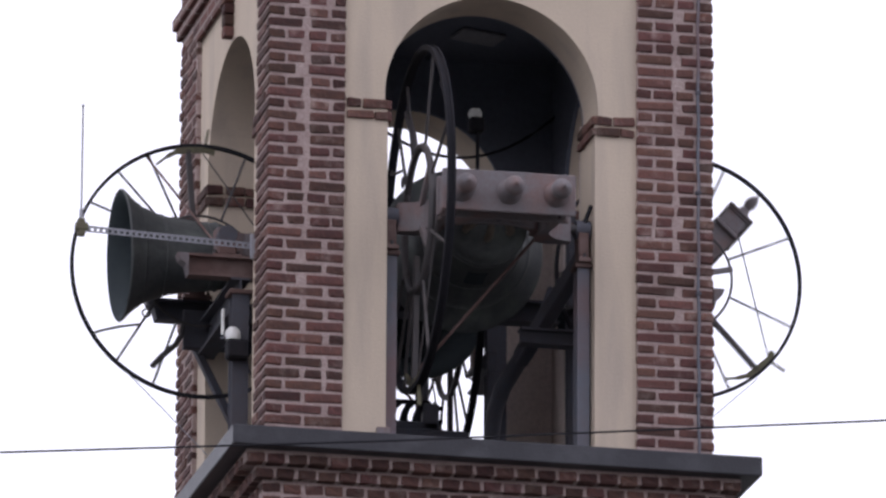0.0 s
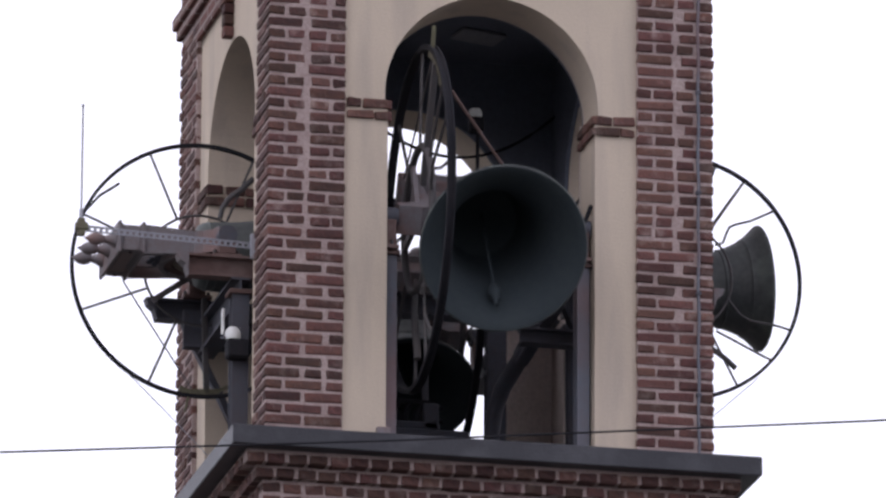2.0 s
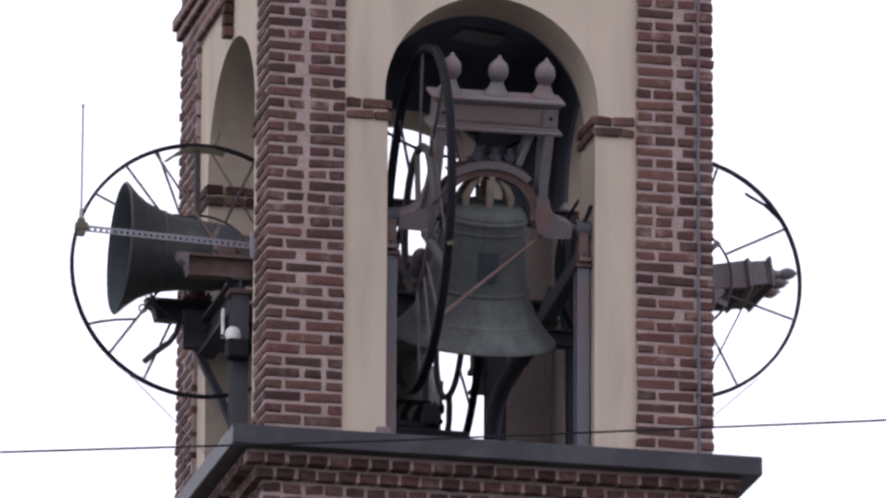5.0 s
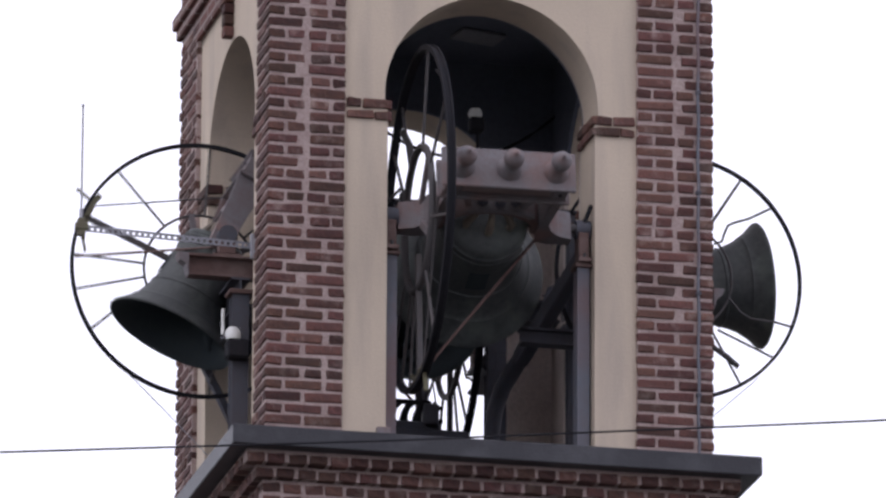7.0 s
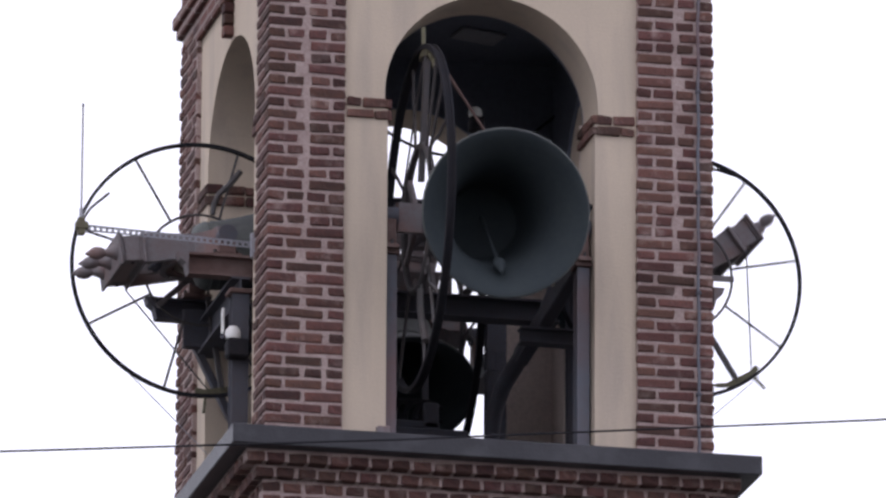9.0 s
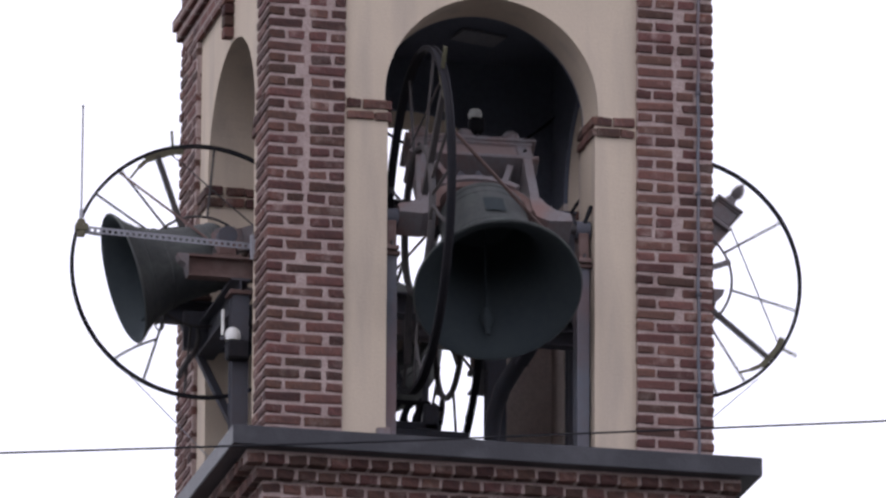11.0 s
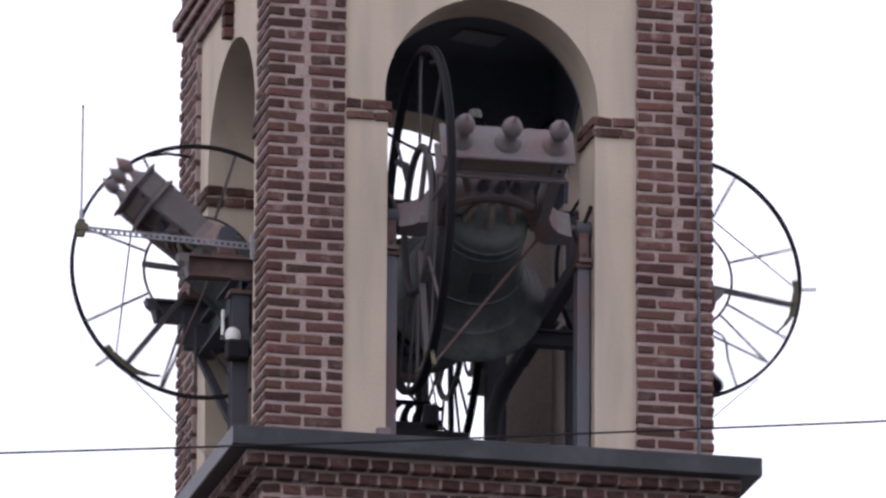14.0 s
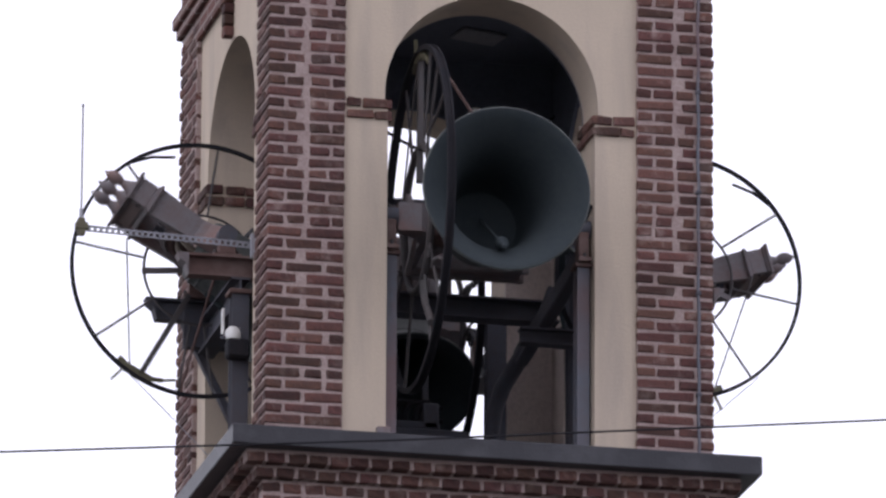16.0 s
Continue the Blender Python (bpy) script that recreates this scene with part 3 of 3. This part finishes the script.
        bm.faces.new(rings[-1][::-1])
    put("yoke", RED_IRON, yoke, "rusty red arched yoke")

    def saddle(bm):
        rings = []
        for a in np.linspace(radians(46), radians(134), 14):
            ca, sa = math.cos(a), math.sin(a)
            rings.append([bm.verts.new(((.335 + u) * ca, v, .10 + (.275 + u) * sa)) for u, v in ((.028, -.105), (.075, -.105), (.075, .105), (.028, .105))])
        for p, q in zip(rings, rings[1:]):
            for j in range(4):
                bm.faces.new((p[j], p[(j + 1) % 4], q[(j + 1) % 4], q[j]))
        bm.faces.new(rings[0])
        bm.faces.new(rings[-1][::-1])
    put("saddle_plate", GREY_IRON, saddle, "pale grey plate arched over the yoke")
    for x, y in ((-.10, -.05), (.02, -.06), (.13, -.04), (-.06, .05), (.09, .05)):
        put("crown_bolt", DARK_STEEL, lambda bm: (tube(bm, [(x, y, .44), (x, y, .54)], .022, 8), tube(bm, [(x, y, .46), (x, y, .495)], .04, 6)), "dark crown bolt and nut")
    for i, (x, y) in enumerate(((-.12, -.07), (0, -.11), (.12, -.07), (-.12, .07), (0, .11), (.12, .07))):
        put("crown_loop", BONE, lambda bm: tube(bm, [(x * 1.25, y * 1.3, .13), (x * 1.3, y * 1.3, .20), (x, y, .27), (x * .6, y * .5, .31)], [.024, .028, .025, .018], 10), "", True)

    X, R = wheel_at, wheel_r
    late = 2.7 if longer else 0.0
    fine = 1.0 if slim == 1 else 0.8

    def rim(bm):
        n = 96
        sec = ((-.028, -.022), (.028, -.022), (.028, .014), (.016, .014), (.016, .0), (-.016, .0), (-.016, .014), (-.028, .014))
        rings = []
        for i in range(n):
            a = i * math.tau / n
            rings.append([bm.verts.new((X + u * fine, (R + v * fine) * math.cos(a), (R + v * fine) * math.sin(a))) for u, v in sec])
        for i in range(n):
            p, q = rings[i], rings[(i + 1) % n]
            for j in range(len(sec)):
                bm.faces.new((p[j], p[(j + 1) % len(sec)], q[(j + 1) % len(sec)], q[j]))
    wheel = put("wheel", BLACK_IRON, rim, "large black iron wheel rim")

    def at(a, r, x=X):
        return (x, r * math.cos(radians(a)), r * math.sin(radians(a)))
    put("hub_ring", ROD, lambda bm: tube(bm, [at(a, .50) for a in range(0, 360, 9)], .026 if slim == 1 else .012, 8, True), "", True, wheel)
    straight = ((112 + late, .50, 112 + late), (156.8 + late * .6, .50, 156), (202 + late * .3, .50, 202), (218, .50, 216), (24 + late, .50, 25 + late), (335.9, .50, 333.5), (67 + late * 1.1, .50, 66 + late))
    if longer:
        straight += ((315, .60, 329),)
    else:
        straight += ((316.7, .40, 299.7),)
    for a, r, inner in straight:
        put("spoke", ROD, lambda bm: tube(bm, [at(inner, r), at(a, R - .01)], .0115, 6), "", True, wheel)
    put("brace_rod", RED_IRON, lambda bm: tube(bm, [(.43, 0, -.04), at(218 if longer else 203, R - .03)], .012, 6), "long rusty brace rod", True, wheel)
    put("tie", ROD, lambda bm: tube(bm, [at(177.7, R - .04), at(101, .70)], .007, 6), "", True, wheel)
    curls = [[(237.5, R - .01), (234.5, .876), (230, .74), (228.5, .68), (231.5, .595), (235, .54), (231.6, .47)]]
    if longer:
        curls.append([(297.3, R - .01), (299, .976), (304.6, .76), (304.3, .64), (299, .54), (296, .49)])
    else:
        curls.append([(300.6, R - .01), (301.7, 1.024), (304.9, .882), (311.3, .744)])
        put("spoke_eye", ROD, lambda bm: tube(bm, [(X - .02, .62 * math.cos(radians(308)) + .035 * math.cos(radians(q)), .62 * math.sin(radians(308)) + .035 * math.sin(radians(q))) for q in range(0, 360, 30)], .008, 6, True), "", True, wheel)
    for curl in curls:
        put("curled_spoke", ROD, lambda bm: tube(bm, [at(a, r, X - .03 * math.sin(math.pi * i / (len(curl) - 1))) for i, (a, r) in enumerate(curl)], .0115, 6), "", True, wheel)
    lean = 2.6 if longer else 0.0
    put("drive_arm", ROD, lambda bm: bar(bm, at(189 + lean, .25), at(183.5 + lean, R - .03), .05, .042, (1, 0, 0), .004), "thick iron arm with star-shaped stop", False, wheel)

    def star(bm):
        bar(bm, at(171 + lean, R - .05), at(177 + lean, R - .03), .05, .022, (1, 0, 0))
        bar(bm, at(176 + lean, R - .035), at(189 + lean, R - .04), .05, .042, (1, 0, 0))
        bar(bm, at(188 + lean, R - .04), at(194 + lean, R - .075), .035, .03, (1, 0, 0))
        bar(bm, at(193.5 + lean, R - .07), at(200 + lean, R - .115), .02, .022, (1, 0, 0))
        bar(bm, at(175.6 + lean, R), at(174.6 + lean, R + .15), .02, .026, (1, 0, 0))
    put("stop_star", YELLOW_BAR, star, "dull olive painted stop", False, wheel)
    put("stop_prong", BLACK_IRON, lambda bm: [bar(bm, at(65, R - .012), at(55, R - .045), .02, .03, (1, 0, 0)), bar(bm, at(55.5, R - .045), at(44.5, R - .10), .02, .024, (1, 0, 0))], "", False, wheel)
    put("balance_bar", ROD, lambda bm: tube(bm, [at(a, r) for a, r in ((332, .985), (334.6, .852), (340, .711), (342, .61), (341, .52))], [.026, .027, .025, .024, .022], 8), "", True, wheel)
    for s in (-1, 1):
        put("wheel_bracket", GREY_IRON, lambda bm: bar(bm, (X, .0, .0), (X, s * .30, .42), .05, .03, (1, 0, 0)), "", False, wheel)
    return top, clapper


BELLS = {
    "south": (0.975, pose(1.503, 0.17, 1.603), -1.6, "large green-grey bronze bell with iron wheel in the belfry arch"),
    "west": (0.78, pose(-0.075, 1.545, 1.651), -90, "small bronze bell with grey headstock swinging outside the belfry"),
    "east": (0.75, pose(3.101, 1.545, 1.632), 90, "small bronze bell with iron wheel beside the brick pier"),
    "north": (0.85, pose(1.50, 2.93, 1.60), 180, "bronze bell with large wheel in the far belfry arch"),
}
# half swings: start and end of each pass on one side of the plumb line (s), and how far it goes (degrees, mouth outwards positive)
SWINGS = {
    "south": [(-2.05, 1.31, -98), (1.31, 4.68, 103), (4.68, 8.09, -97), (8.09, 11.42, 104), (11.42, 14.84, -98), (14.84, 18.2, 103)],
    "west": [(-2.32, 0.945, 107), (0.945, 4.0, -100), (4.0, 7.23, 108), (7.23, 10.285, -100), (10.285, 13.52, 108), (13.52, 16.57, -100)],
    "east": [(-2.38, 0.35, -95), (0.35, 3.11, 98), (3.11, 5.82, -96), (5.82, 8.545, 98), (8.545, 11.27, -96), (11.27, 13.97, 98), (13.97, 16.70, -96)],
    "north": [(-1.2, 2.4, -100), (2.4, 5.82, 98), (5.82, 9.4, -100), (9.4, 12.65, 98), (12.65, 16.45, -100), (16.45, 19.9, 98)],
}
# steepness near the plumb line: outward pass, inward pass
STEEP = {"south": (0.0, 0.0), "west": (0.02, 0.02), "east": (0.04, 0.04), "north": (0.02, 0.02)}
SHAPE = {"south": (-0.451, 0.0, 1.0, 1.181), "west": (-0.455, 0.0, 0.8, 1.14), "east": (-0.455, 0.08, 0.8, 1.14), "north": (-0.465, 0.0, 1.0, 1.176)}
made_bells = {side: church_bell(v[0], v[3], *SHAPE[side]) for side, v in BELLS.items()}


def swing(side, t):
    for a, b, peak in SWINGS[side]:
        if a <= t <= b:
            u, e = math.pi * (t - a) / (b - a), STEEP[side][0 if peak > 0 else 1]
            return peak * (math.sin(u) + e * math.sin(3 * u)) / (1 - e)


def motions():
    times = [i * 0.2 for i in range(81)]
    for side, (k, place, turn, _) in BELLS.items():
        top, clapper = made_bells[side]
        walk(top, [(t, place @ pose(0, 0, 0, -swing(side, t), 0, turn)) for t in times])
        walk(clapper, [(t, pose(0, 0, 0, max(-28, min(28, swing(side, t))))) for t in times])


# ---- bricks ----
random.seed(7)
brick_meshes = {}


def brick_mesh(length, depth, height, variant):
    key = (round(length, 3), round(depth, 3), round(height, 3), variant)
    if key not in brick_meshes:
        rng = random.Random(int(length * 1000) * 7 + int(depth * 1000) * 3 + variant)
        bm = bmesh.new()
        box(bm, -length / 2, length / 2, -depth / 2, depth / 2, -height / 2, height / 2, 0.007)
        for v in bm.verts:
            v.co += Vector((rng.uniform(-1, 1) * .006, rng.uniform(-1, 1) * .003, rng.uniform(-1, 1) * .0055)) if length > depth else Vector((rng.uniform(-1, 1) * .003, rng.uniform(-1, 1) * .006, rng.uniform(-1, 1) * .0055))
        brick_meshes[key] = mesh_of("brick", bm, BRICK)
    return brick_meshes[key]


def lay(parent, x0, x1, y0, y1, z, height=BH):
    gap = random.uniform(-0.004, 0.003)
    ob = new("brick", brick_mesh(x1 - x0, y1 - y0, height, random.randrange(3)))
    ob.parent = parent
    ob.matrix_basis = pose((x0 + x1) / 2 + gap, (y0 + y1) / 2 + random.uniform(-0.003, 0.003), z + height / 2 + random.uniform(-0.003, 0.003),
                           0, random.uniform(-0.9, 0.9), random.uniform(-0.5, 0.5))


S, H, J = 0.2465, 0.112, 0.023
PROUD = 0.009


def pier(name, m, laid, sx, sy):
    """A brick pier of sx by sy: a mortar core with bricks on its two outer faces; local corner at the origin."""
    bm = bmesh.new()
    e = PROUD if laid else 0.0
    box(bm, e, sx - 0.002, e, sy - 0.002, 0.002, TOP - 0.002)
    core = part(name, bm, MORTAR if laid else FAR_BRICK)
    core.matrix_world = m
    tagged(core, "dark red brick corner pier with pale mortar joints", "brick pier", "", "structure")
    if not laid:
        return
    rows = int((TOP - 0.01) / COURSE)
    for i in range(rows):
        z = 0.012 + i * COURSE
        first = S if i % 2 else H
        other = H if first == S else S
        worn = random.uniform(0.0, 0.06) if z > 0.9 else random.uniform(0.0, 0.02)
        lay(core, 0, first - (worn if "x" in laid and first == S else 0), 0, other - (worn if laid == "y" and other == S else 0), z)
        for along in laid:
            start = (first if along == "x" else (H if first == S else S)) + J
            stacked = z > 1.45 and start < 0.2
            rest = []
            size = sx if along == "x" else sy
            if size > 0.53:
                rest = [S, H] if start > 0.2 else [S, S]
            elif size < 0.5:
                rest = [size - start] if start > 0.2 else [S + random.uniform(-.02, .02), H]
            elif start > 0.2:
                rest = [S] if random.random() < 0.85 else [H, H + 0.02]
                if z > 1.45:
                    start += random.uniform(0.0, 0.02)
            else:
                rest = [H, H + 0.012, H] if stacked else [S, H]
                if stacked and random.random() < 0.25:
                    rest = [H, S]
            p = start
            for j, w in enumerate(rest):
                q = min(p + w + random.uniform(-.008, .008), size - 0.001) if j < len(rest) - 1 else size - 0.001
                if q - p < 0.03:
                    continue
                if along == "x":
                    lay(core, p, q, 0, 0.10, z)
                else:
                    lay(core, 0, 0.10, p, q, z)
                p = q + J + (random.uniform(0.0, 0.028) if along == "x" and j == 0 else 0.0)


pier("pier_south_west", pose(0, 0, 0), "xy", 0.523, 0.42)
pier("pier_south_east", pose(W, 0, 0, 0, 0, 90), "y", 0.42, 0.523)
pier("pier_north_west", pose(0, D, 0, 0, 0, -90), "xy", 0.56, 0.523)
pier("pier_north_east", pose(W, D, 0, 0, 0, 180), "", 0.523, 0.42)


def imposts(side):
    """Two brick courses at the springing of the arch, turning into the reveal."""
    wall = walls[side]
    SET, OP0, OP1, width = SPAN[side]
    for i in range(2):
        z = 2.228 + i * 0.0785
        for a, b in ((SET + 0.01, OP0), (OP1, width - SET - 0.01)):
            cuts = [a, a + (0.105 if i else 0.19), b] if a < 1 else [a, a + (0.115 if i else 0.17), b]
            for p, q in zip(cuts, cuts[1:]):
                lay(wall, p + 0.008, q - 0.002, RECESS - 0.018, RECESS + 0.08, z, 0.06)
        for x0, x1 in ((OP0 - 0.05, OP0 + 0.025), (OP1 - 0.025, OP1 + 0.05)):
            cuts = [RECESS - 0.016, RECESS + 0.115, RECESS + 0.26, RECESS + THICK]
            for p, q in zip(cuts, cuts[1:]):
                lay(wall, x0, x1, p + 0.006, q - 0.006, z, 0.06)


for side in walls:
    imposts(side)


def corbels():
    """Header courses that step in below the ledge."""
    steps = ((0.155, -0.215), (0.075, -0.300), (0.02, -0.382), (0.02, -0.464), (0.02, -0.546))
    for out, z in steps:
        bm = bmesh.new()
        box(bm, -out + 0.01, W + out - 0.01, -out + 0.01, D + out - 0.01, z + 0.004, z + 0.088)
        core = tagged(part("corbel_course", bm, MORTAR), "stepped brick corbel course under the stone ledge", "brick corbel", "", "structure")
        pitch = 0.1345
        n = int((W + 2 * out) / pitch)
        p = (W + 2 * out) / n
        for i in range(n):
            lay(core, -out + i * p + 0.011, -out + (i + 1) * p - 0.011, -out, -out + 0.12, z, 0.062)
        n = int((D + 2 * out - 0.13) / pitch)
        p = (D + 2 * out - 0.13) / n
        for i in range(n):
            lay(core, -out, -out + 0.12, -out + 0.13 + i * p + 0.011, -out + 0.13 + (i + 1) * p - 0.011, z, 0.062)


corbels()


motions()
